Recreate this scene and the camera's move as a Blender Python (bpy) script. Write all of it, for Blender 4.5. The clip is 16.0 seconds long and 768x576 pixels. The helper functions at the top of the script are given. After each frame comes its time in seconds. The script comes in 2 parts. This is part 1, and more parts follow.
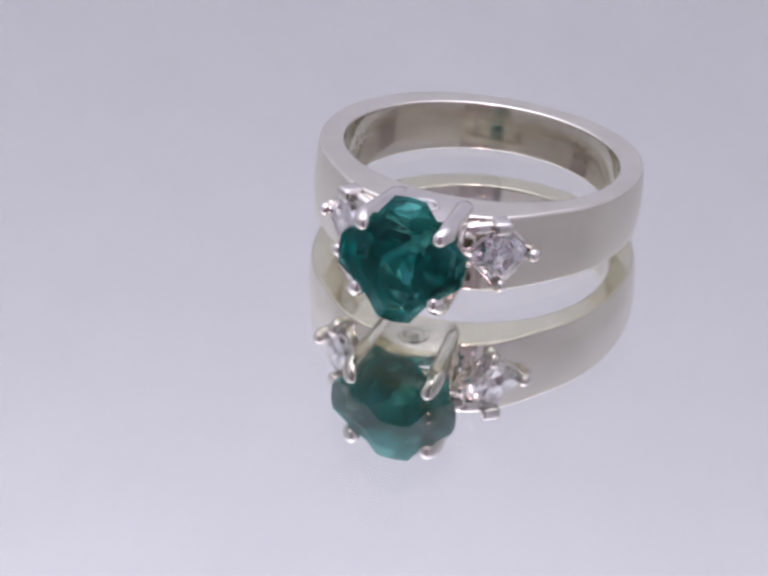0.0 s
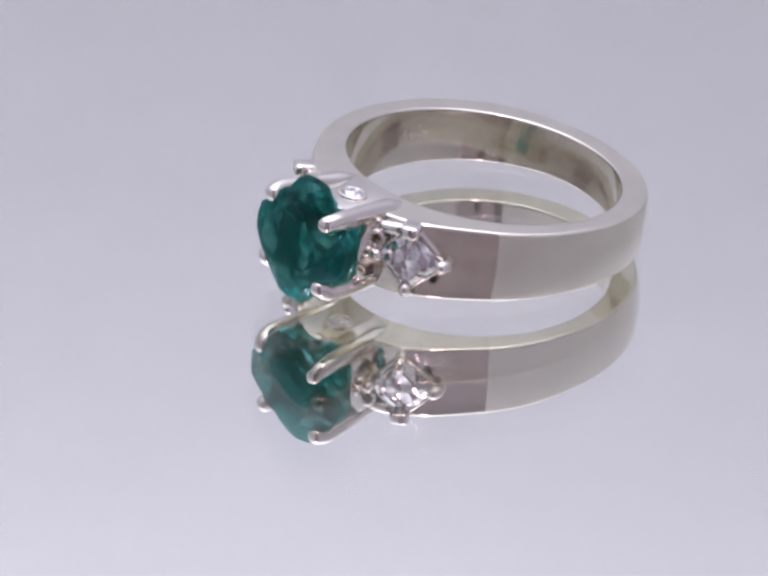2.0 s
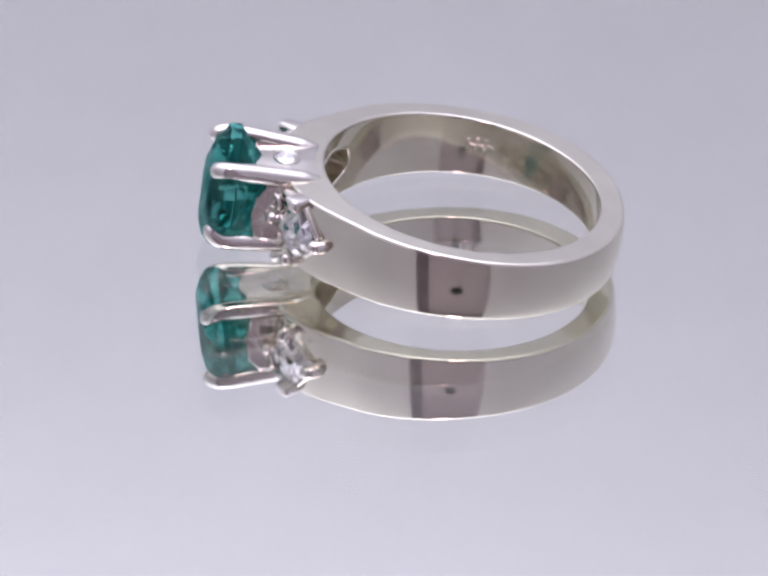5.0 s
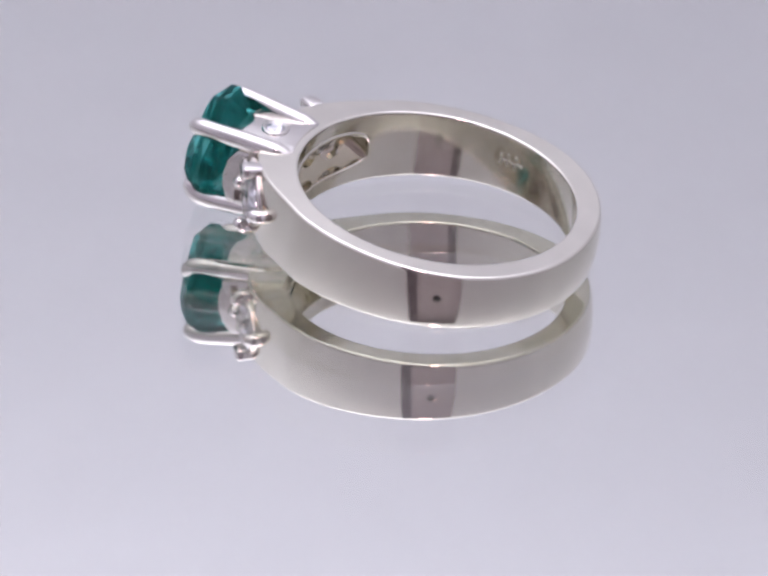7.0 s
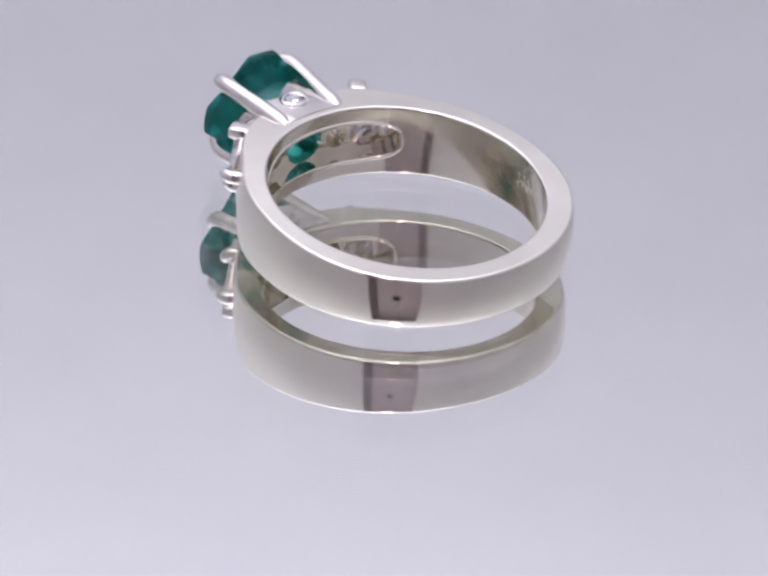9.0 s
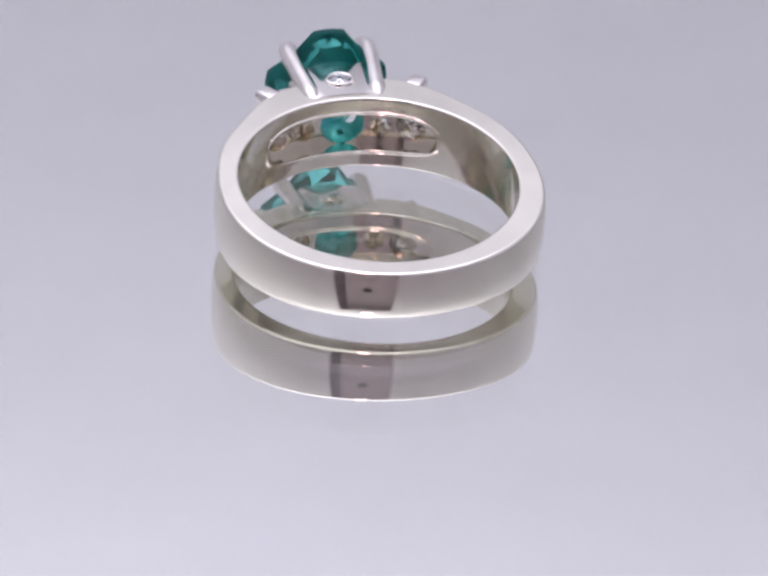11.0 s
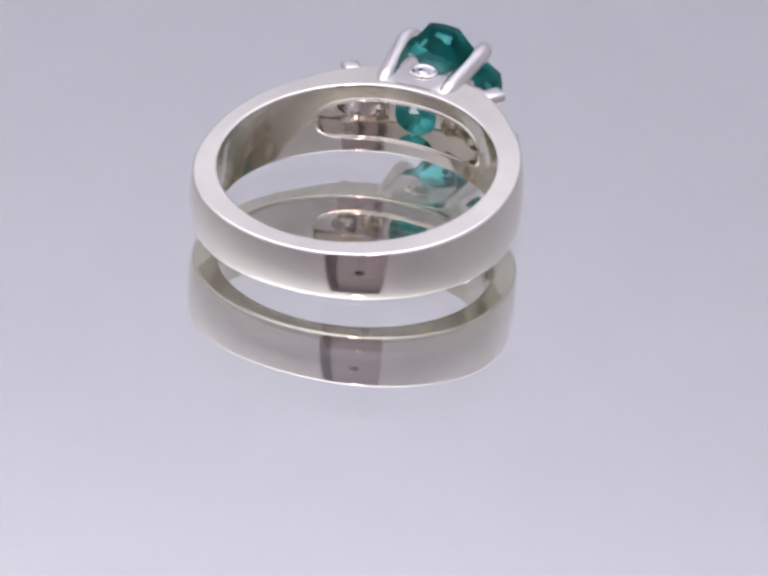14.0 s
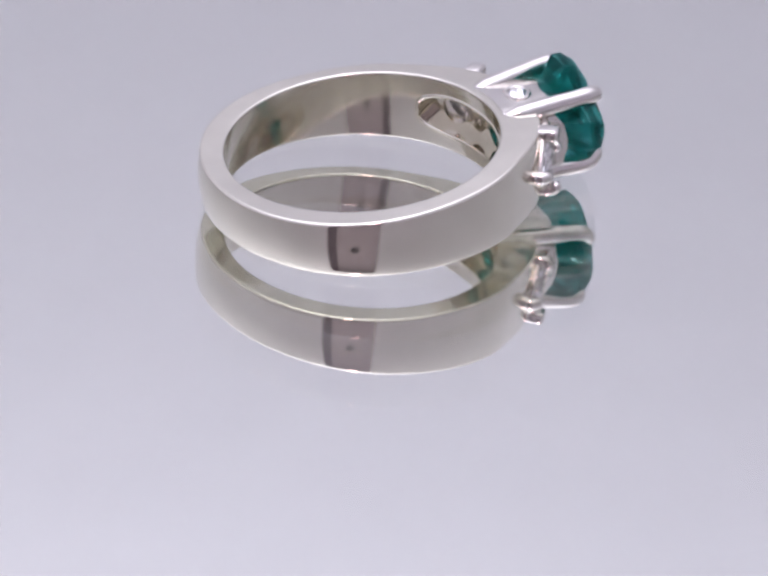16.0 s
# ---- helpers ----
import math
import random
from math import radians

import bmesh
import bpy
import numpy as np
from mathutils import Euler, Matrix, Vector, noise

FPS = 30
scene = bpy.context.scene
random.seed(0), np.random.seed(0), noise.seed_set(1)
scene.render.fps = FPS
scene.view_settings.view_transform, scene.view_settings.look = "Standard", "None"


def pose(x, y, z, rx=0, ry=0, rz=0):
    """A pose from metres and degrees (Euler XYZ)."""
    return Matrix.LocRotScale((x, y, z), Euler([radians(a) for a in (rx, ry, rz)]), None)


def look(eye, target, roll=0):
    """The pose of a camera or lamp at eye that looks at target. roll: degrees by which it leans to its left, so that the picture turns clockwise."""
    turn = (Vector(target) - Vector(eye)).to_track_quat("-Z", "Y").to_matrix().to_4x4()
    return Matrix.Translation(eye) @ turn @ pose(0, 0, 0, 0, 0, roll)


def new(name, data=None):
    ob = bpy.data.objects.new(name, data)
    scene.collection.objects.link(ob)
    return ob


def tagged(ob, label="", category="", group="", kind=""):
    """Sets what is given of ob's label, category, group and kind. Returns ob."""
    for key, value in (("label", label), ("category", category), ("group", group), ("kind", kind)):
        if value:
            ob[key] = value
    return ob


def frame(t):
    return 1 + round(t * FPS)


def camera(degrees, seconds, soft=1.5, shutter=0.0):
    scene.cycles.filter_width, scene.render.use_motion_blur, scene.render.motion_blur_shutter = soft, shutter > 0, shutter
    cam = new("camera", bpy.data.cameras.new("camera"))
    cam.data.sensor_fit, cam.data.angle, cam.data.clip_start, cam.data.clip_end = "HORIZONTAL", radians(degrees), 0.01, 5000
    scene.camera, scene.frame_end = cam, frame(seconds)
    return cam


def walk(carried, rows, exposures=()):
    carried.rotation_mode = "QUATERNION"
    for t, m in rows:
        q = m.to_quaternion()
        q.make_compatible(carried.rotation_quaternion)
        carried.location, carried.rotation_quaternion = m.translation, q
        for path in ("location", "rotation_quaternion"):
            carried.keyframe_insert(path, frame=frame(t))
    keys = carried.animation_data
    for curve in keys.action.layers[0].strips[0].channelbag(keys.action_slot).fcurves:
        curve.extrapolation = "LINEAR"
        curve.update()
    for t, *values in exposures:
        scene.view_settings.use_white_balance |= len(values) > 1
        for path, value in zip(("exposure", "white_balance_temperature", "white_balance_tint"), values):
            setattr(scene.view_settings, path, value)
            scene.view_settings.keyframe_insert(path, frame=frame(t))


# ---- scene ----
SOFT = 3.0
cam = camera(10.0, 16.0, soft=SOFT)
EYE = Vector((0.0, -0.25627, 0.13662))
YAW, PITCH = radians(0.421), radians(-28.981)
AHEAD = Vector((-math.sin(YAW) * math.cos(PITCH), math.cos(YAW) * math.cos(PITCH), math.sin(PITCH)))
STAND = look(EYE, EYE + AHEAD * 0.29, 3.27)
walk(cam, [(0.0, STAND), (16.0, STAND)], exposures=[(0.0, 0.0), (16.0, 0.0)])

# the turntable's angle in degrees, time by time; it snaps forward just before 14.9 s
TURN = [(0.0, 1.4), (0.5, -5.0), (1.0, -11.8), (1.5, -19.5), (2.0, -27.2), (2.5, -34.5), (3.0, -40.9), (3.5, -47.4),
        (4.0, -53.0), (4.5, -59.2), (5.0, -65.7), (5.5, -72.4), (6.0, -79.0), (6.5, -85.5), (7.0, -90.8),
        (7.5, -96.8), (8.0, -103.9), (8.5, -110.8), (9.0, -117.8), (9.5, -125.0), (10.0, -132.0), (10.5, -138.6),
        (11.0, -144.9), (11.5, -151.0), (12.0, -157.2), (12.5, -163.7), (13.0, -169.6), (13.5, -175.2),
        (14.0, -180.8), (14.5, -186.9), (14.8, -190.5), (14.9, -208.2), (15.0, -209.4), (15.5, -215.6),
        (16.0, -222.1)]

# how the ring lies on the glass at 0 s: the middle of its finger hole, the way to its stone, its two leans
RING_AT = (0.00401, 0.00115, 0.00256)
GEM_WAY, GEM_UP, LEAN = -109.5, 4.4, 0.75
RING_REST = (pose(*RING_AT) @ pose(0, 0, 0, 0, 0, GEM_WAY) @ pose(0, 0, 0, 0, -GEM_UP, 0) @ pose(0, 0, 0, -LEAN, 0, 0))

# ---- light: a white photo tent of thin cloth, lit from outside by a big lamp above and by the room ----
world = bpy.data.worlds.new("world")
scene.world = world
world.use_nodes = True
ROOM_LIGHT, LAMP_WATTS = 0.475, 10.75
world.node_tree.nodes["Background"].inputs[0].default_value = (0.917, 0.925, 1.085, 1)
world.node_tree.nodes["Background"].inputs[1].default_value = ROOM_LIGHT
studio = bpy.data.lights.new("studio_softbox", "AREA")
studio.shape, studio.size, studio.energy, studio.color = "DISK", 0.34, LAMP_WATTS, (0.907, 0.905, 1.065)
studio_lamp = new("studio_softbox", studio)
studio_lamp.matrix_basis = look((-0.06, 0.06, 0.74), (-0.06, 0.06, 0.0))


# polished metal between mirrors needs many bounces
scene.cycles.max_bounces, scene.cycles.glossy_bounces, scene.cycles.transmission_bounces = 24, 12, 16


# ---- materials ----
def material(name):
    m = bpy.data.materials.new(name)
    m.use_nodes = True
    t = m.node_tree
    return m, t, t.nodes["Principled BSDF"], t.nodes, t.links


def noise_node(nodes, links, scale, detail=4.0, space="Object"):
    co = nodes.new("ShaderNodeTexCoord")
    n = nodes.new("ShaderNodeTexNoise")
    n.inputs["Scale"].default_value, n.inputs["Detail"].default_value = scale, detail
    links.new(co.outputs[space], n.inputs["Vector"])
    return n


def ramp_node(nodes, links, source, stops):
    r = nodes.new("ShaderNodeValToRGB")
    el = r.color_ramp.elements
    for i, (at, c) in enumerate(stops):
        e = el[i] if i < 2 else el.new(at)
        e.position, e.color = at, (*c, 1)
    links.new(source, r.inputs[0])
    return r


def bump_node(nodes, links, bsdf, source, strength, distance):
    b = nodes.new("ShaderNodeBump")
    b.inputs["Strength"].default_value, b.inputs["Distance"].default_value = strength, distance
    links.new(source, b.inputs["Height"])
    links.new(b.outputs[0], bsdf.inputs["Normal"])


def gold_material(name, low, high, rough, bump):
    m, t, b, nodes, links = material(name)
    n1 = noise_node(nodes, links, 420, 3)
    links.new(ramp_node(nodes, links, n1.outputs[0], [(0.3, low), (0.7, high)]).outputs[0], b.inputs["Base Color"])
    b.inputs["Metallic"].default_value = 1.0
    n2 = noise_node(nodes, links, 1900, 5)
    rr = ramp_node(nodes, links, n2.outputs[0], [(0.35, (rough * 0.7,) * 3), (0.75, (rough * 1.5,) * 3)])
    links.new(rr.outputs[0], b.inputs["Roughness"])
    bump_node(nodes, links, b, n1.outputs[0], bump, 0.00004)
    return m


GOLD = gold_material("white_gold_polished", (0.77, 0.738, 0.635), (0.83, 0.795, 0.685), 0.075, 0.08)
GOLD_HEAD = gold_material("white_gold_rhodium", (0.71, 0.675, 0.62), (0.79, 0.755, 0.70), 0.11, 0.2)
# darker copy of the polished gold, with the finger hole's shade in its colour
GOLD_INNER = gold_material("white_gold_inner_shade", (0.66, 0.625, 0.535), (0.72, 0.685, 0.59), 0.11, 0.1)
GOLD_STAMP = gold_material("white_gold_struck", (0.68, 0.65, 0.58), (0.78, 0.75, 0.68), 0.22, 0.3)


def gem_material(name, colours, ior, rough, bump, cell, milk_sparkle, milk_sparkle_colour, sparkle=False):
    """A clear stone, milky with fine flaws; a diamond gets white gloss imitating sparkle instead."""
    m, t, b, nodes, links = material(name)
    nodes.remove(b)
    g = nodes.new("ShaderNodeBsdfGlass")
    g.inputs["IOR"].default_value, g.inputs["Roughness"].default_value = ior, rough
    n = noise_node(nodes, links, 380, 4)
    links.new(ramp_node(nodes, links, n.outputs[0], list(zip((0.3, 0.7), colours))).outputs[0], g.inputs["Color"])
    if bump:
        co = nodes.new("ShaderNodeTexCoord")
        cells = nodes.new("ShaderNodeTexVoronoi")
        cells.inputs["Scale"].default_value = cell
        links.new(co.outputs["Object"], cells.inputs["Vector"])
        bump_node(nodes, links, g, cells.outputs["Distance"], bump, 0.4 / cell)
    patches = noise_node(nodes, links, 1100, 6)
    tr = nodes.new("ShaderNodeBsdfGlossy" if sparkle else "ShaderNodeBsdfTranslucent")
    tr.inputs["Color"].default_value = (*milk_sparkle_colour, 1)
    if sparkle:
        tr.inputs["Roughness"].default_value = 0.06
        links.new(g.inputs["Normal"].links[0].from_socket, tr.inputs["Normal"])
    mix = nodes.new("ShaderNodeMixShader")
    links.new(ramp_node(nodes, links, patches.outputs[0], [(0.35, (milk_sparkle * 0.4,) * 3), (0.7, (milk_sparkle * 1.6,) * 3)]).outputs[0], mix.inputs[0])
    links.new(g.outputs[0], mix.inputs[1])
    links.new(tr.outputs[0], mix.inputs[2])
    links.new(mix.outputs[0], nodes["Material Output"].inputs[0])
    return m


EMERALD = gem_material("emerald_crystal", ((0.09, 0.41, 0.385), (0.42, 0.73, 0.72)), 1.62, 0.02, 0.22, 420, 0.12, (0.05, 0.45, 0.41))
# half white gloss, mixed in to imitate the stone's inner sparkle
DIAMOND = gem_material("diamond_crystal", ((0.97, 0.96, 0.98), (1, 1, 1)), 2.2, 0.0, 0.8, 1100, 0.52, (1.0, 0.99, 1.0), True)


def plain_material(name, colours, rough, scale, bump=0.2):
    m, t, b, nodes, links = material(name)
    n = noise_node(nodes, links, scale, 6)
    links.new(ramp_node(nodes, links, n.outputs[0], list(zip((0.3, 0.7), colours))).outputs[0], b.inputs["Base Color"])
    b.inputs["Roughness"].default_value = rough
    bump_node(nodes, links, b, n.outputs[0], bump, 0.0005)
    return m


CLOTH = plain_material("white_tent_cloth", ((0.80, 0.79, 0.82), (0.86, 0.85, 0.88)), 0.9, 300)
GREY_ROOM = plain_material("grey_room_paint", ((0.22, 0.175, 0.20), (0.27, 0.22, 0.245)), 0.8, 12)
HEM = plain_material("dark_hem_tape", ((0.12, 0.092, 0.108), (0.16, 0.128, 0.144)), 0.7, 200)
BLACK = plain_material("black_plastic", ((0.012, 0.012, 0.014), (0.03, 0.03, 0.033)), 0.45, 400)
WHITE_PLASTIC = plain_material("white_plastic", ((0.74, 0.74, 0.74), (0.80, 0.80, 0.80)), 0.4, 200)

m, t, b, nodes, links = material("mirror_glass")
nodes.remove(b)
g = nodes.new("ShaderNodeBsdfGlass")
g.inputs["Color"].default_value, g.inputs["Roughness"].default_value, g.inputs["IOR"].default_value = (0.97, 0.972, 0.934, 1), 0.0, 1.52
links.new(g.outputs[0], nodes["Material Output"].inputs[0])
MIRROR_GLASS = m

m, t, b, nodes, links = material("silvering")
b.inputs["Metallic"].default_value, b.inputs["Roughness"].default_value = 1.0, 0.0
n = noise_node(nodes, links, 60, 5)
links.new(ramp_node(nodes, links, n.outputs[0], [(0.3, (0.90, 0.90, 0.91)), (0.7, (0.92, 0.92, 0.93))]).outputs[0], b.inputs["Base Color"])
SILVER = m

m, t, b, nodes, links = material("thin_tent_cloth")
nodes.remove(b)
n = noise_node(nodes, links, 90, 6)
weave = ramp_node(nodes, links, n.outputs[0], [(0.3, (0.825, 0.815, 0.845)), (0.7, (0.84, 0.83, 0.86))])
front, through_cloth, mix = nodes.new("ShaderNodeBsdfDiffuse"), nodes.new("ShaderNodeBsdfTranslucent"), nodes.new("ShaderNodeMixShader")
links.new(weave.outputs[0], front.inputs[0])
links.new(weave.outputs[0], through_cloth.inputs[0])
mix.inputs[0].default_value = 0.6
links.new(front.outputs[0], mix.inputs[1])
links.new(through_cloth.outputs[0], mix.inputs[2])
links.new(mix.outputs[0], nodes["Material Output"].inputs[0])
TENT = m

m, t, b, nodes, links = material("pink_glow")
b.inputs["Emission Color"].default_value, b.inputs["Emission Strength"].default_value = (1.0, 0.62, 0.75, 1), 12.0
PINK = m

MM = 0.001


# ---- mesh helpers (lengths in millimetres) ----
def part(name, bm, mat, parent=None, label="", smooth=False, at=None):
    bmesh.ops.recalc_face_normals(bm, faces=bm.faces)
    me = bpy.data.meshes.new(name)
    bm.to_mesh(me)
    bm.free()
    me.transform(Matrix.Scale(MM, 4))
    me.materials.append(mat)
    for f in me.polygons:
        f.use_smooth = smooth
    ob = new(name, me)
    if parent:
        ob.parent = parent
    if at is not None:
        ob.matrix_basis = at
    if label:
        ob["label"] = label
    return ob


def loft(rings, closed=False, caps=True, bm=None):
    """Quads between rings of points; closed joins the last ring to the first."""
    bm = bm or bmesh.new()
    vs = [[bm.verts.new(p) for p in ring] for ring in rings]
    count = len(vs)
    for i in range(count if closed else count - 1):
        a, c = vs[i], vs[(i + 1) % count]
        k = len(a)
        for j in range(k):
            bm.faces.new((a[j], a[(j + 1) % k], c[(j + 1) % k], c[j]))
    if caps and not closed:
        bm.faces.new(vs[0])
        bm.faces.new(vs[-1])
    return bm


def tube(path, radii, sides=14, bm=None):
    """A round wire along points, with a domed end."""
    path = [Vector(p) for p in path]
    way = (path[-1] - path[-2]).normalized()
    r = radii[-1]
    pts, rad = list(path), list(radii)
    for a in (25, 50, 70, 84):
        pts.append(path[-1] + way * r * math.sin(radians(a)))
        rad.append(r * math.cos(radians(a)))
    rings = []
    side = None
    for i, p in enumerate(pts):
        d = (pts[min(i + 1, len(pts) - 1)] - pts[max(i - 1, 0)]).normalized()
        side = d.orthogonal().normalized() if side is None else (side - d * side.dot(d)).normalized()
        other = d.cross(side)
        rings.append([p + (side * math.cos(2 * math.pi * k / sides) + other * math.sin(2 * math.pi * k / sides)) * rad[i]
                      for k in range(sides)])
    return loft(rings, bm=bm)


def smooth_path(points, steps=5):
    """Catmull-Rom points through the given ones."""
    ps = [Vector(p) for p in points]
    out = []
    for i in range(len(ps) - 1):
        a, b0, c, d = ps[max(i - 1, 0)], ps[i], ps[i + 1], ps[min(i + 2, len(ps) - 1)]
        for k in range(steps):
            s = k / steps
            out.append(0.5 * (2 * b0 + (c - a) * s + (2 * a - 5 * b0 + 4 * c - d) * s * s + (3 * b0 - a - 3 * c + d) * s ** 3))
    out.append(ps[-1])
    return out


def prism(outline, z0, z1, bm=None):
    return loft([[(x, y, z0) for x, y in outline], [(x, y, z1) for x, y in outline]], bm=bm)


def bevelled(bm, width, segments=2):
    bmesh.ops.bevel(bm, geom=bm.edges[:], offset=width, segments=segments, affect="EDGES", profile=0.5, clamp_overlap=True)
    return bm


def box(size, centre):
    bm = bmesh.new()
    bmesh.ops.create_cube(bm, size=1)
    bmesh.ops.transform(bm, matrix=Matrix.LocRotScale(centre, None, size), verts=bm.verts)
    return bm


def disc(radius, z0, z1, sides=96):
    ring = [(radius * math.cos(2 * math.pi * k / sides), radius * math.sin(2 * math.pi * k / sides)) for k in range(sides)]
    return prism(ring, z0, z1)


# ---- the setting: tent, table ----
def tent():
    """A dome of thin cloth round the table, open in a slit towards the camera."""
    radius, low, slit = 360, -60, (-20.5, 18.5)
    slit_top = 52
    bm = bmesh.new()
    turns, rises = 120, 36
    grid = []
    for i in range(rises + 1):
        e = radians(90) * i / rises
        z, r = low + (radius - low) * math.sin(e), radius * math.cos(e)
        grid.append([bm.verts.new((r * math.cos(2 * math.pi * k / turns), r * math.sin(2 * math.pi * k / turns), z)) for k in range(turns)] if i < rises
                    else [bm.verts.new((0, 0, z))] * turns)
    for i in range(rises):
        for k in range(turns):
            az = (360 * (k + 0.5) / turns - 270 + 180) % 360 - 180
            if slit[0] < az < slit[1] and 90 * (i + 0.5) / rises < slit_top:
                continue
            n = (k + 1) % turns
            if i == rises - 1:
                bm.faces.new((grid[i][k], grid[i][n], grid[i + 1][0]))
            else:
                bm.faces.new((grid[i][k], grid[i][n], grid[i + 1][n], grid[i + 1][k]))
    tagged(part("wall_tent", bm, TENT, smooth=True), "dome of thin white diffusing cloth with an open slit", "photo tent", kind="structure")
    for az0, az1 in ((-20.8, -14.0),):
        bm = bmesh.new()
        rows = []
        for i in range(25):
            e = radians(slit_top * i / 24)
            z, r = low + (radius - low) * math.sin(e), (radius - 3) * math.cos(e)
            rows.append([bm.verts.new((r * k * math.sin(radians(a)), -r * k * math.cos(radians(a)), z)) for a, k in ((az0, 1), (az1, 1), (az1, 1.006), (az0, 1.006))])
        for a, b in zip(rows, rows[1:]):
            for k in range(4):
                bm.faces.new((a[k], a[(k + 1) % 4], b[(k + 1) % 4], b[k]))
        tagged(part("trim", bm, HEM), "dark grey hem along the tent's open slit", "hem", kind="structure")
    tagged(part("floor", box((3000, 3000, 6), (0, 0, low - 3)), CLOTH), "white cloth table top under the turntable", "table top", kind="structure")
    tagged(part("wall_room", box((3000, 20, 1600), (0, -620, 700)), GREY_ROOM), "dim grey wall behind the tent opening", "wall", kind="structure")


tent()


def pink_lamp():
    """A curved light bar under the dome, over the opening."""
    lamp = new("light_bar")

    def bar(half, r0, r1):
        rows = []
        for k in range(13):
            e = radians(57 + 19 * k / 12)
            rows.append([(x, -r * math.cos(e), r * math.sin(e)) for x, r in ((-half, r0), (half, r0), (half, r1), (-half, r1))])
        return loft(rows)

    part("housing", bar(15, 317, 326), WHITE_PLASTIC, lamp, smooth=False)
    part("diffuser", bar(12, 313, 316.5), PINK, lamp, "glowing pinkish diffuser")
    tagged(lamp, "narrow pinkish light bar curved under the tent's dome", "lamp")


pink_lamp()


def film_camera():
    body = new("film_camera")
    body.matrix_basis = STAND
    tip = ((11, 3), (12, 4), (12, 26), (10, 27))
    rings = [[(r * math.cos(a) * 1.15, r * math.sin(a), z) for a in np.linspace(0, 2 * math.pi, 40, endpoint=False)] for r, z in tip]
    part("lens_barrel", loft(rings), BLACK, body)
    part("arm", tube([(0, 0, 26), (0, 0, 200), (0, 0, 396)], [4, 4, 4], 12), BLACK, body, "thin black arm")
    tagged(body, "small black camera lens at the tent's opening", "camera")


film_camera()


# ---- the turntable with its round mirror ----
def turntable():
    thing = new("turntable_mirror")
    part("glass_sheet", disc(120, -3.15, 0.0, 160), MIRROR_GLASS, thing, "clear three millimetre glass")
    part("silvering", disc(119.6, -3.11, -3.07, 160), SILVER, thing, "bright silver backing")
    part("platter", disc(118, -18, -3.35, 120), WHITE_PLASTIC, thing)
    part("base", disc(90, -59.8, -18.2, 96), WHITE_PLASTIC, thing)
    return tagged(thing, "round glass mirror on a white turntable", "mirror")


TABLE = turntable()

# ---- the ring: x to the stone, z along the finger hole ----
R_IN, R_OUT = 9.13, 10.80
W_BACK, W_HEAD, W_HEAD_IN = 3.38, 5.28, 5.34


def band_width(a, head=W_HEAD):
    return W_BACK + (head - W_BACK) * (1 + math.cos(a)) / 2


def band_outer(a):
    d = abs(math.degrees(a))
    b0 = math.copysign(max(abs(a), radians(52)), a)
    r = R_OUT + 0.2 * math.cos(b0) + 0.27 * math.cos(2 * b0) + 0.25 * math.cos(3 * b0) - 0.1 * math.sin(a) - 0.04 * math.sin(2 * a)
    r += 0.08 + 0.17 * math.exp(-((d - 62) / 20) ** 2)
    if d < 52:
        s = min(1.0, (52 - d) / 36)
        r += 1.2 * s * s * (3 - 2 * s)
    return r


def section(a):
    """The band's rounded-box section at an angle, as (radius, height)."""
    w, wi, ro, ri = band_width(a) / 2, band_width(a, W_HEAD_IN) / 2, band_outer(a), R_IN
    out = []
    for cr, cz, rad, start in ((ro, w, 0.2, 0), (ri, wi, 0.16, 90), (ri, -wi, 0.16, 180), (ro, -w, 0.22, 270)):
        sx, sz = (1 if cr == ro else -1), (1 if cz > 0 else -1)
        for k in range(5):
            b0 = radians(start + 90 * k / 4)
            out.append((cr - sx * rad + rad * math.cos(b0), cz - sz * rad + rad * math.sin(b0)))
        if start == 0:
            out += [(ro - 0.24, w), (ro - 0.5, w), (ri + 0.5, wi), (ri + 0.2, wi)]
        if start == 180:
            out += [(ri + 0.2, -wi), (ri + 0.5, -wi), (ro - 0.5, -w), (ro - 0.26, -w)]
        if start == 270:
            out += [(ro + 0.15 * (1 - k * k), k * (w - 0.2)) for k in (-0.97, -0.75, -0.5, -0.25, 0, 0.25, 0.5, 0.75, 0.97)]
        if start == 90:
            out += [(ri - 0.05 * (1 - k * k), k * (wi - 0.16)) for k in (0.97, 0.7, 0.35, 0, -0.35, -0.7, -0.97)]
    return out


def sector_cutter(r0, r1, half, zh, turn=0.0):
    """A rounded slot along the band."""
    rings = []
    steps = 48
    for i in range(steps + 1):
        u = -math.cos(math.pi * i / steps)
        a = radians(turn + half * u)
        z = max(0.1, zh * (1 - abs(u) ** 4.0) ** 0.36)
        rings.append([(r * math.cos(a), r * math.sin(a), s * z) for r, s in ((r0, 1), (r1, 1), (r1, -1), (r0, -1))])
    return loft(rings)


def radial_hole(a, r, x0, x1, z=0.0, sides=20):
    m = Matrix.Rotation(radians(a), 4, "Z")
    return loft([[m @ Vector((x, r * math.cos(2 * math.pi * k / sides), z + r * math.sin(2 * math.pi * k / sides))) for k in range(sides)]
                 for x in (x0, x1)])


def side_pose(s):
    out = 0.0 if s > 0 else 0.16
    return Matrix.Translation((MM * (10.8 + out), MM * (5.05 + out) * s, MM * 0.15)) @ Matrix.Rotation(radians(36) * s, 4, "Z")


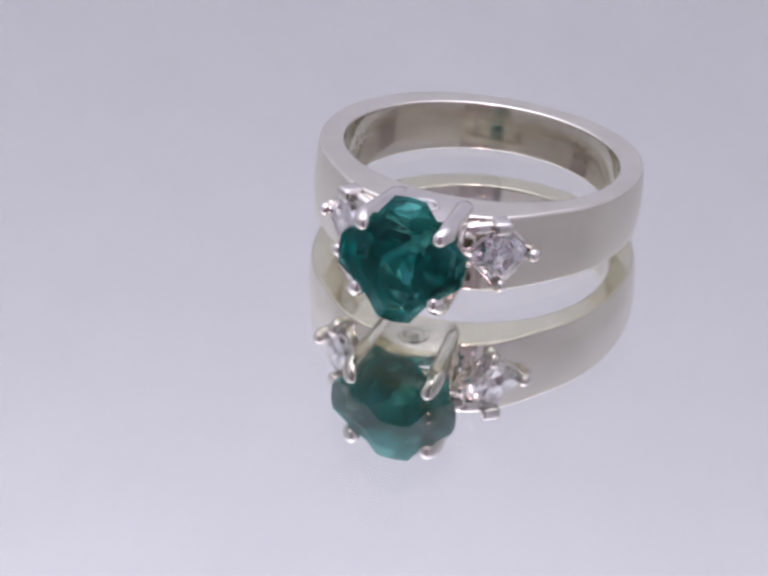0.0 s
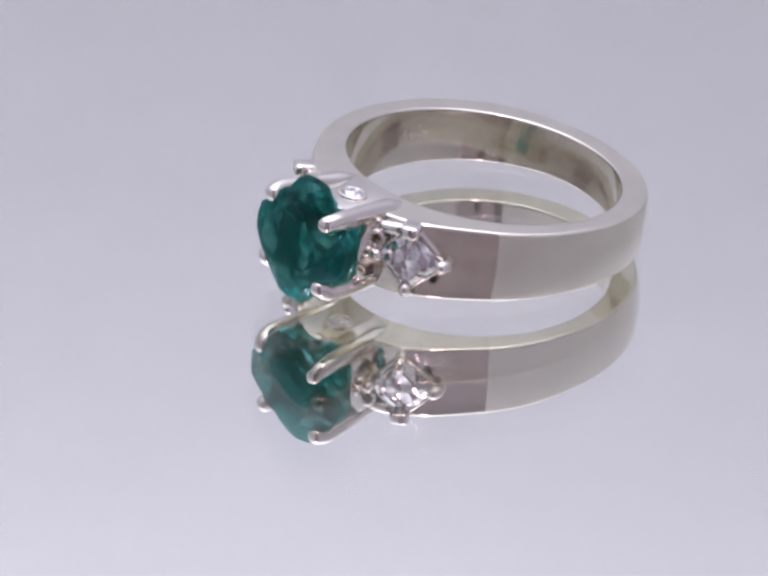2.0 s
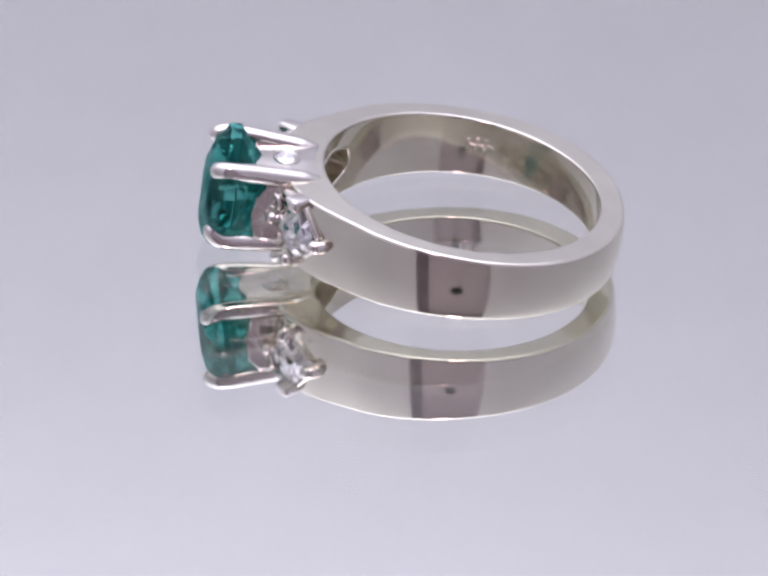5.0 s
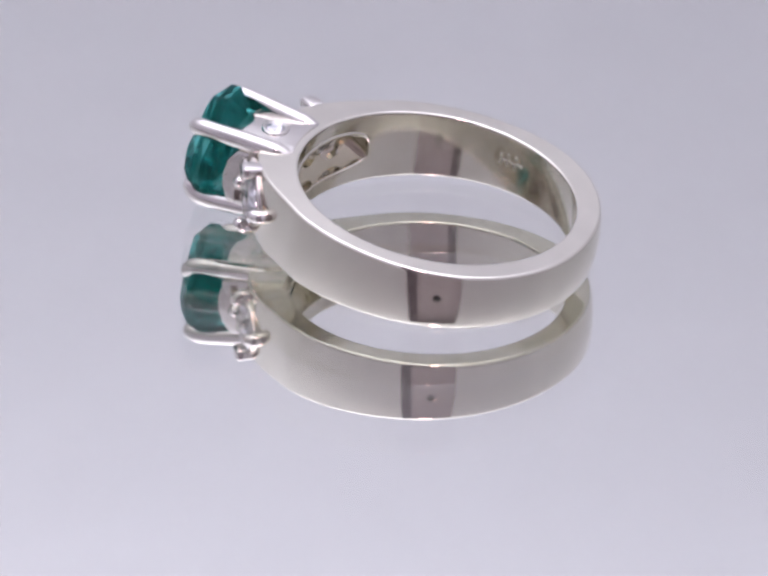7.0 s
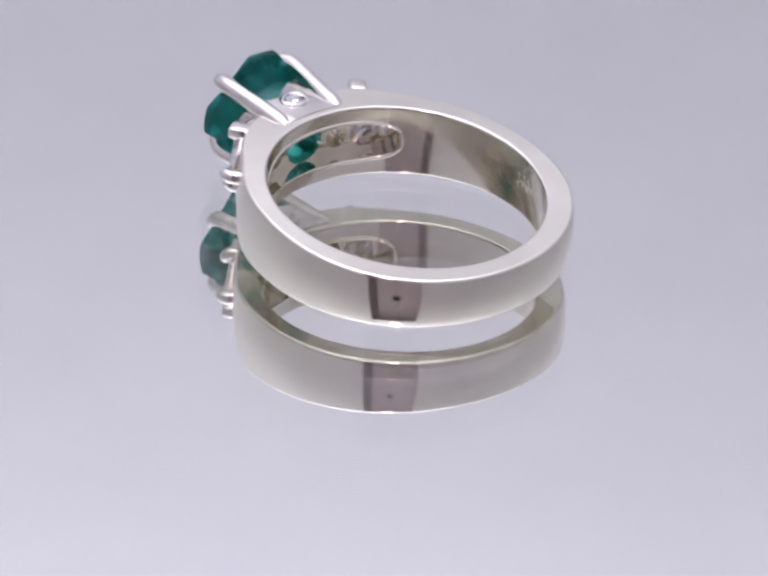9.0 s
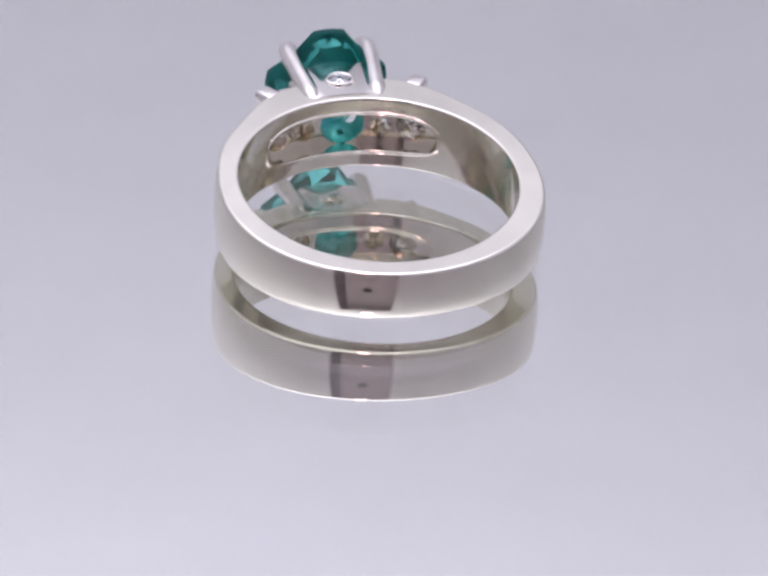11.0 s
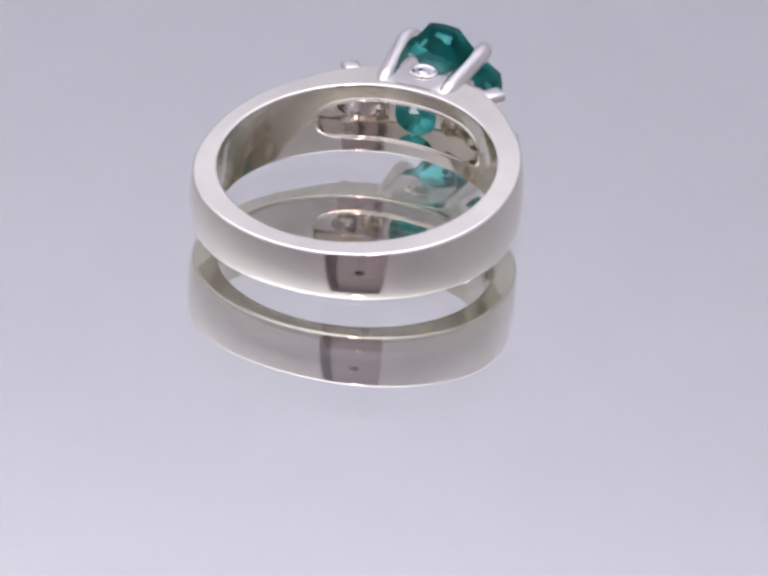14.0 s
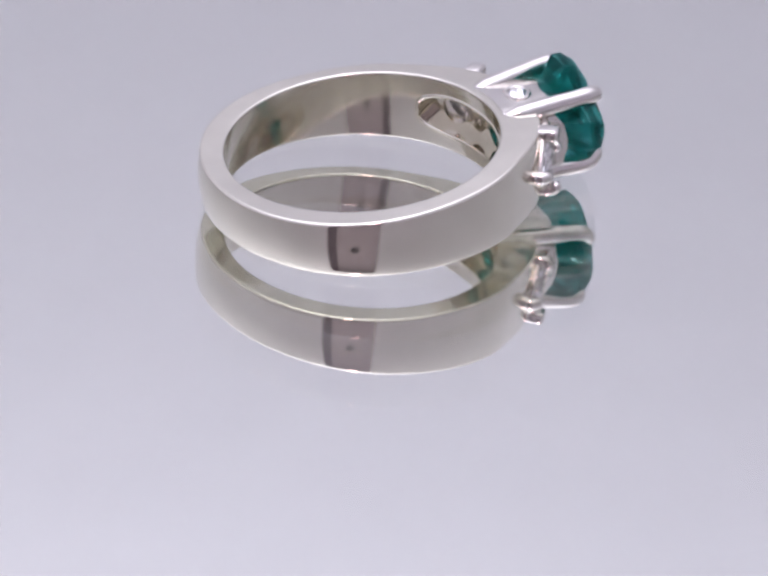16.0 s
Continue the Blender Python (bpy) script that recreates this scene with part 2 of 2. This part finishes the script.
def stone_seat(s):
    """The room that a side stone takes out of the shoulder."""
    m = side_pose(s)
    m.translation /= MM
    return loft([[m @ Vector((x, y * k, z * k)) for y, z in ((2.25, 0), (0, 2.25), (-2.25, 0), (0, -2.25))] for x, k in ((-0.28, 0.97), (-0.1, 1.0), (3.0, 1.05))])


def carved(ob, cutters):
    """ob's mesh with the cutters taken away from it."""
    for bm in cutters:
        c = part("cutter", bm, GOLD)
        md = ob.modifiers.new("cut", "BOOLEAN")
        md.operation, md.solver, md.object, md.use_hole_tolerant = "DIFFERENCE", "EXACT", c, True
        me = bpy.data.meshes.new_from_object(ob.evaluated_get(bpy.context.evaluated_depsgraph_get()))
        ob.modifiers.clear()
        ob.data = me
        bpy.data.objects.remove(c)
    return ob


def build_band(ring):
    steps = 288
    rings = []
    for i in range(steps):
        a = -math.pi + 2 * math.pi * i / steps
        rings.append([(r * math.cos(a), r * math.sin(a), z) for r, z in section(a)])
    band = part("band", loft(rings, closed=True), GOLD, None, "polished white gold band, wider towards its shoulders", True)
    carved(band, [stone_seat(1), stone_seat(-1), sector_cutter(8.4, 10.31, 40, 1.5), radial_hole(0, 1.5, 9.0, 13.0, 0.0, 32),
                  radial_hole(26, 1.05, 9.0, 13.0), radial_hole(-26, 1.05, 9.0, 13.0),
                  radial_hole(14.5, 0.72, 9.0, 13.0, -0.25), radial_hole(-14.5, 0.72, 9.0, 13.0, -0.25)])
    band.data.set_sharp_from_angle(angle=radians(32))
    # inside, the shade of the finger hole is put into a darker gold
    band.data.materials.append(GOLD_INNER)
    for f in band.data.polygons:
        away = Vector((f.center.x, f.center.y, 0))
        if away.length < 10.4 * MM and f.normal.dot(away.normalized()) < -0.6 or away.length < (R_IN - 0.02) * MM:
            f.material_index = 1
    band.parent = ring
    # the rolled edge of the slot behind the stones
    lip = []
    count = 120
    for i in range(count):
        b0 = 2 * math.pi * i / count
        u = math.copysign(abs(math.cos(b0)) ** 0.5, math.cos(b0))
        v = math.copysign(abs(math.sin(b0)) ** 0.72, math.sin(b0))
        a = radians(40 * u)
        lip.append(Vector((R_IN * math.cos(a), R_IN * math.sin(a), 1.52 * v)))
    rings = []
    for i, p in enumerate(lip):
        along = (lip[(i + 1) % count] - lip[i - 1]).normalized()
        out = Vector((p.x, p.y, 0)).normalized()
        side = along.cross(out)
        rings.append([p + out * (0.12 * math.cos(k * math.pi / 4)) + side * (0.15 * math.sin(k * math.pi / 4)) for k in range(8)])
    part("slot_edge", loft(rings, closed=True), GOLD, ring, "rolled edge of the slot behind the stones", True)
    return band


def octagon(wide, high, flat_y, flat_z):
    return [(wide, flat_z), (flat_y, high), (-flat_y, high), (-wide, flat_z), (-wide, -flat_z), (-flat_y, -high), (flat_y, -high), (wide, -flat_z)]


def split_edges(poly, rounds=1, bulge=1.0):
    for _ in range(rounds):
        out = []
        for i, (y, z) in enumerate(poly):
            y2, z2 = poly[(i + 1) % len(poly)]
            out += [(y, z), ((y + y2) / 2 * bulge, (z + z2) / 2 * bulge)]
        poly = out
    return poly


GEM_Z = 0.41


def build_emerald(ring):
    girdle = split_edges(octagon(4.05, 3.95, 1.05, 1.0), 1, 1.03)
    n = len(girdle)
    for i in range(1, n, 4):
        girdle[i] = (girdle[i][0] * 0.89, girdle[i][1] * 0.89)

    def lay(x, s, shift=0.0):
        out = []
        for i in range(n):
            y, z = girdle[i]
            y2, z2 = girdle[(i + 1) % n]
            h = (z + (z2 - z) * shift) * s
            out.append((x - (0.08 * h if x > 14.9 else 0), (y + (y2 - y) * shift) * s, GEM_Z + h))
        return out

    rings = [lay(11.3, 0.16), lay(12.8, 0.46), lay(14.1, 0.80), lay(15.0, 1.0), lay(15.7, 1.0), lay(16.25, 0.87, 0.5), lay(16.65, 0.62)]
    bm = bmesh.new()
    vs = [[bm.verts.new(p) for p in r] for r in rings]
    for i in range(len(vs) - 1):
        a, c = vs[i], vs[i + 1]
        for j in range(n):
            k = (j + 1) % n
            if i == 4:
                bm.faces.new((a[j], a[k], c[j]))
                bm.faces.new((a[k], c[k], c[j]))
            elif i == 5:
                bm.faces.new((a[j], a[k], c[k]))
                bm.faces.new((a[j], c[k], c[j]))
            else:
                bm.faces.new((a[j], a[k], c[k], c[j]))
    bm.faces.new(vs[0])
    bm.faces.new(vs[-1])
    rnd = random.Random(4)
    for v in vs[5] + vs[2] + vs[1]:
        v.co += Vector((rnd.uniform(-0.07, 0.07), rnd.uniform(-0.09, 0.09), rnd.uniform(-0.09, 0.09)))
    return part("emerald", bm, EMERALD, ring, "deep green faceted cushion-shaped emerald")


def build_head(ring):
    outline = [(9.35, -2.3), (9.6, -1.2), (9.68, 0), (9.6, 1.2), (9.35, 2.3), (13.2, 2.4), (13.4, 1.8), (13.7, 1.3), (13.95, 0.6), (14.05, 0), (13.95, -0.6), (13.7, -1.3),
               (13.4, -1.8), (13.2, -2.4)]
    for s in (1, -1):
        bm = prism(outline, 1.95 * s, 2.72 * s)
        plate = part("gallery_plate", bevelled(bm, 0.12, 2), GOLD_HEAD, ring, "bright side plate of the basket setting", True)
        plate.data.set_sharp_from_angle(angle=radians(40))
        rim = [[(11.6 + (0.74 + 0.17 * math.cos(b0)) * math.cos(a), (0.74 + 0.17 * math.cos(b0)) * math.sin(a) * 1.15, s * (2.72 + 0.17 * math.sin(b0)))
                for b0 in np.linspace(0, 2 * math.pi, 8, endpoint=False)] for a in np.linspace(0, 2 * math.pi, 28, endpoint=False)]
        part("bezel", loft(rim, closed=True), GOLD_HEAD, plate, smooth=True)
        part("accent_diamond", brilliant(0.70, (11.6, 0, s * 2.74), s), DIAMOND, plate, "tiny round diamond")
    # solid flanks under the stone, each with a dark square window low down, and rails
    for s in (1, -1):
        side = [(11.1, -2.0), (11.1, 2.1), (12.9, 2.15), (13.6, 1.2), (13.7, 0.3), (13.65, -0.6), (13.4, -1.7)]
        lean = [Vector((x, s * (2.15 + 0.1 * (x - 10.65)), z)) for x, z in side]
        bm = loft([lean, [p + Vector((-0.05, s * 0.8, 0)) for p in lean]])
        flank = part("gallery_flank", bevelled(bm, 0.15, 2), GOLD_HEAD, ring, smooth=True)
        carved(flank, [box((0.9, 1.2, 0.8), (12.3, s * 3.2, -1.1))])
        flank.data.set_sharp_from_angle(angle=radians(40))
    for s in (1, -1):
        part("basket_rail", tube(smooth_path([(11.0, s * 2.2, -2.2), (11.25, s * 2.3, -0.8), (11.25, s * 2.3, 0.8), (11.0, s * 2.2, 2.2)]), [0.42] * 16), GOLD_HEAD, ring, smooth=True)
    for sy in (1, -1):
        for sz in (1, -1):
            # straight wires, those on the upper side longer and wider apart
            rise = (2.2, 2.36, 2.5, 2.68, 2.8, 2.7) if sz > 0 else (-2.1, -2.16, -2.2, -2.24, -2.2, -1.78)
            pts = smooth_path([(x, sy * y, z) for x, y, z in zip((9.6, 10.5, 11.7, 13.6, 15.3, 16.0), (2.2, 2.28, 2.38, 2.58, 2.74, 2.58), rise)], 6)
            radii = [0.5 + 0.2 * min(1, i / 6) - 0.10 * i / (len(pts) - 1) for i in range(len(pts))]
            part("prong", tube(pts, radii, 16), GOLD_HEAD, ring, "rounded white gold prong", True)


def brilliant(r, at, s=1):
    """A round brilliant with its table towards +z (s = 1) or -z."""
    n = 8

    def lay(rad, h, turn, count=n):
        return [(at[0] + rad * math.cos(2 * math.pi * (k + turn) / count), at[1] + rad * math.sin(2 * math.pi * (k + turn) / count), at[2] + s * h) for k in range(count)]

    bm = bmesh.new()
    vs = [[bm.verts.new(p) for p in l] for l in (lay(0.06 * r, -0.62 * r, 0), lay(r, 0.12 * r, 0), lay(r * 0.56, 0.38 * r, 0.5))]
    for a, c in zip(vs, vs[1:]):
        for j in range(n):
            bm.faces.new((a[j], a[(j + 1) % n], c[j]))
            bm.faces.new((a[(j + 1) % n], c[(j + 1) % n], c[j]))
    bm.faces.new(vs[0])
    bm.faces.new(vs[-1])
    return bm


def princess(half):
    """A square princess-cut stone standing on its corner: x out, corners along y and z."""
    def lay(x, s, cut):
        d = half * s
        c = d * cut
        return [(x, d - c, c), (x, c, d - c), (x, -c, d - c), (x, -d + c, c), (x, -d + c, -c), (x, -c, -d + c), (x, c, -d + c), (x, d - c, -c)]

    bm = bmesh.new()
    vs = [[bm.verts.new(p) for p in l] for l in (lay(-1.5, 0.07, 0.3), lay(-0.7, 0.58, 0.4), lay(0.0, 1, 0.06), lay(0.12, 1, 0.06), lay(0.42, 0.72, 0.2))]
    n = 8
    for i, (a, c) in enumerate(zip(vs, vs[1:])):
        for j in range(n):
            k = (j + 1) % n
            if i == 2:
                bm.faces.new((a[j], a[k], c[k], c[j]))
            else:
                bm.faces.new((a[j], a[k], c[j]))
                bm.faces.new((a[k], c[k], c[j]))
    bm.faces.new(vs[0])
    bm.faces.new(vs[-1])
    return bm


def build_side_setting(ring, s):
    """One princess diamond on a shoulder, in four V-shaped prongs."""
    m = side_pose(s)
    collar = [[(x, y * k, z * k) for y, z in ((2.15, 0.25), (0.25, 2.15), (-0.25, 2.15), (-2.15, 0.25), (-2.15, -0.25), (-0.25, -2.15), (0.25, -2.15), (2.15, -0.25))]
              for x, k in ((-1.2, 0.84), (-0.35, 0.98), (-0.2, 0.94), (-0.3, 0.72), (-1.15, 0.55))]
    setting = part("diamond_setting", loft(collar, closed=True), GOLD_HEAD, ring, "square white gold setting on the shoulder", at=m)
    part("diamond", princess(2.12), DIAMOND, setting, "princess-cut diamond standing on its corner")
    frame_bm = bmesh.new()
    corners = [Vector((-0.15, 2.3, 0)), Vector((-0.15, 0, 2.2)), Vector((-0.15, -2.3, 0)), Vector((-0.15, 0, -2.2))]
    for k in range(4):
        tube([corners[k], (corners[k] + corners[(k + 1) % 4]) / 2, corners[(k + 1) % 4]], [0.2, 0.22, 0.2], 8, frame_bm)
    part("setting_frame", frame_bm, GOLD_HEAD, setting, smooth=True)
    for k, (reach, up) in enumerate(((2.35, 0.35), (2.1, 0.6), (2.35, 0.35), (2.1, 0.6))):
        if k == 1:
            # the upper prong is a blunt block that runs down towards the head as a ridge
            bm = box((1.5, 1.25, 0.85), (0.12, -0.12 * s, 2.05))
            block = part("prong", bevelled(bm, 0.26, 3), GOLD_HEAD, setting, "blunt upper prong", True)
            hump = smooth_path([(-0.95, 0.9 * s, 1.62), (-0.45, 0.1 * s, 1.8), (-0.22, -1.0 * s, 1.8), (-0.45, -2.2 * s, 1.7), (-1.0, -3.0 * s, 1.6)], 5)
            ridge = part("ridge", tube(hump, [0.45] * len(hump), 12), GOLD_HEAD, setting, "rounded ridge from the prong to the head", True)
            for piece in (block, ridge):
                piece.data.set_sharp_from_angle(angle=radians(50))
            continue
        t = Matrix.Rotation(radians(90 * k), 4, "X")
        pts = [t @ Vector(p) for p in smooth_path([(-0.8, reach - 0.15, 0), (-0.3, reach, 0), (up - 0.3, reach, 0), (up, reach - 0.2, 0)], 4)]
        part("prong", tube(pts, [0.5 - 0.06 * i / 12 for i in range(len(pts))], 10), GOLD_HEAD, setting, smooth=True)
    loop = [[(0.1 + 0.17 * math.sin(b0), -2.35 * s + (0.5 + 0.17 * math.cos(b0)) * math.cos(a), 1.0 + (0.5 + 0.17 * math.cos(b0)) * math.sin(a))
             for b0 in np.linspace(0, 2 * math.pi, 8, endpoint=False)] for a in np.linspace(0, 2 * math.pi, 20, endpoint=False)]
    part("scroll", loft(loop, closed=True), GOLD_HEAD, setting, "small open scroll beside the stone", smooth=True)


def build_hallmark(ring):
    """Worn struck marks inside the band, too worn to read."""
    rnd = random.Random(7)
    for k, (deg, w, h) in enumerate(((-97.5, 0.22, 0.95), (-99.3, 0.55, 0.2), (-101.2, 0.22, 0.95), (-103.0, 0.6, 0.22), (-105.0, 0.24, 1.0), (-107.2, 0.5, 0.22))):
        m = Matrix.Rotation(radians(deg), 4, "Z") @ Matrix.Translation((MM * (R_IN - 0.05), 0, MM * (0.3 + rnd.uniform(-0.12, 0.12))))
        part("hallmark_bar", bevelled(box((0.08, w, h), (0, 0, 0)), 0.02, 1), GOLD_STAMP, ring, at=m)


def build_ring():
    ring = new("gemstone_ring")
    build_band(ring)
    build_emerald(ring)
    build_head(ring)
    build_side_setting(ring, 1)
    build_side_setting(ring, -1)
    build_hallmark(ring)
    return tagged(ring, "white gold ring, green emerald between two diamonds, lying on mirror", "ring")


RING = build_ring()


def motions():
    walk(TABLE, [(t, pose(0, 0, 0, 0, 0, a)) for t, a in TURN])
    walk(RING, [(t, pose(0, 0, 0, 0, 0, a) @ RING_REST) for t, a in TURN])


motions()
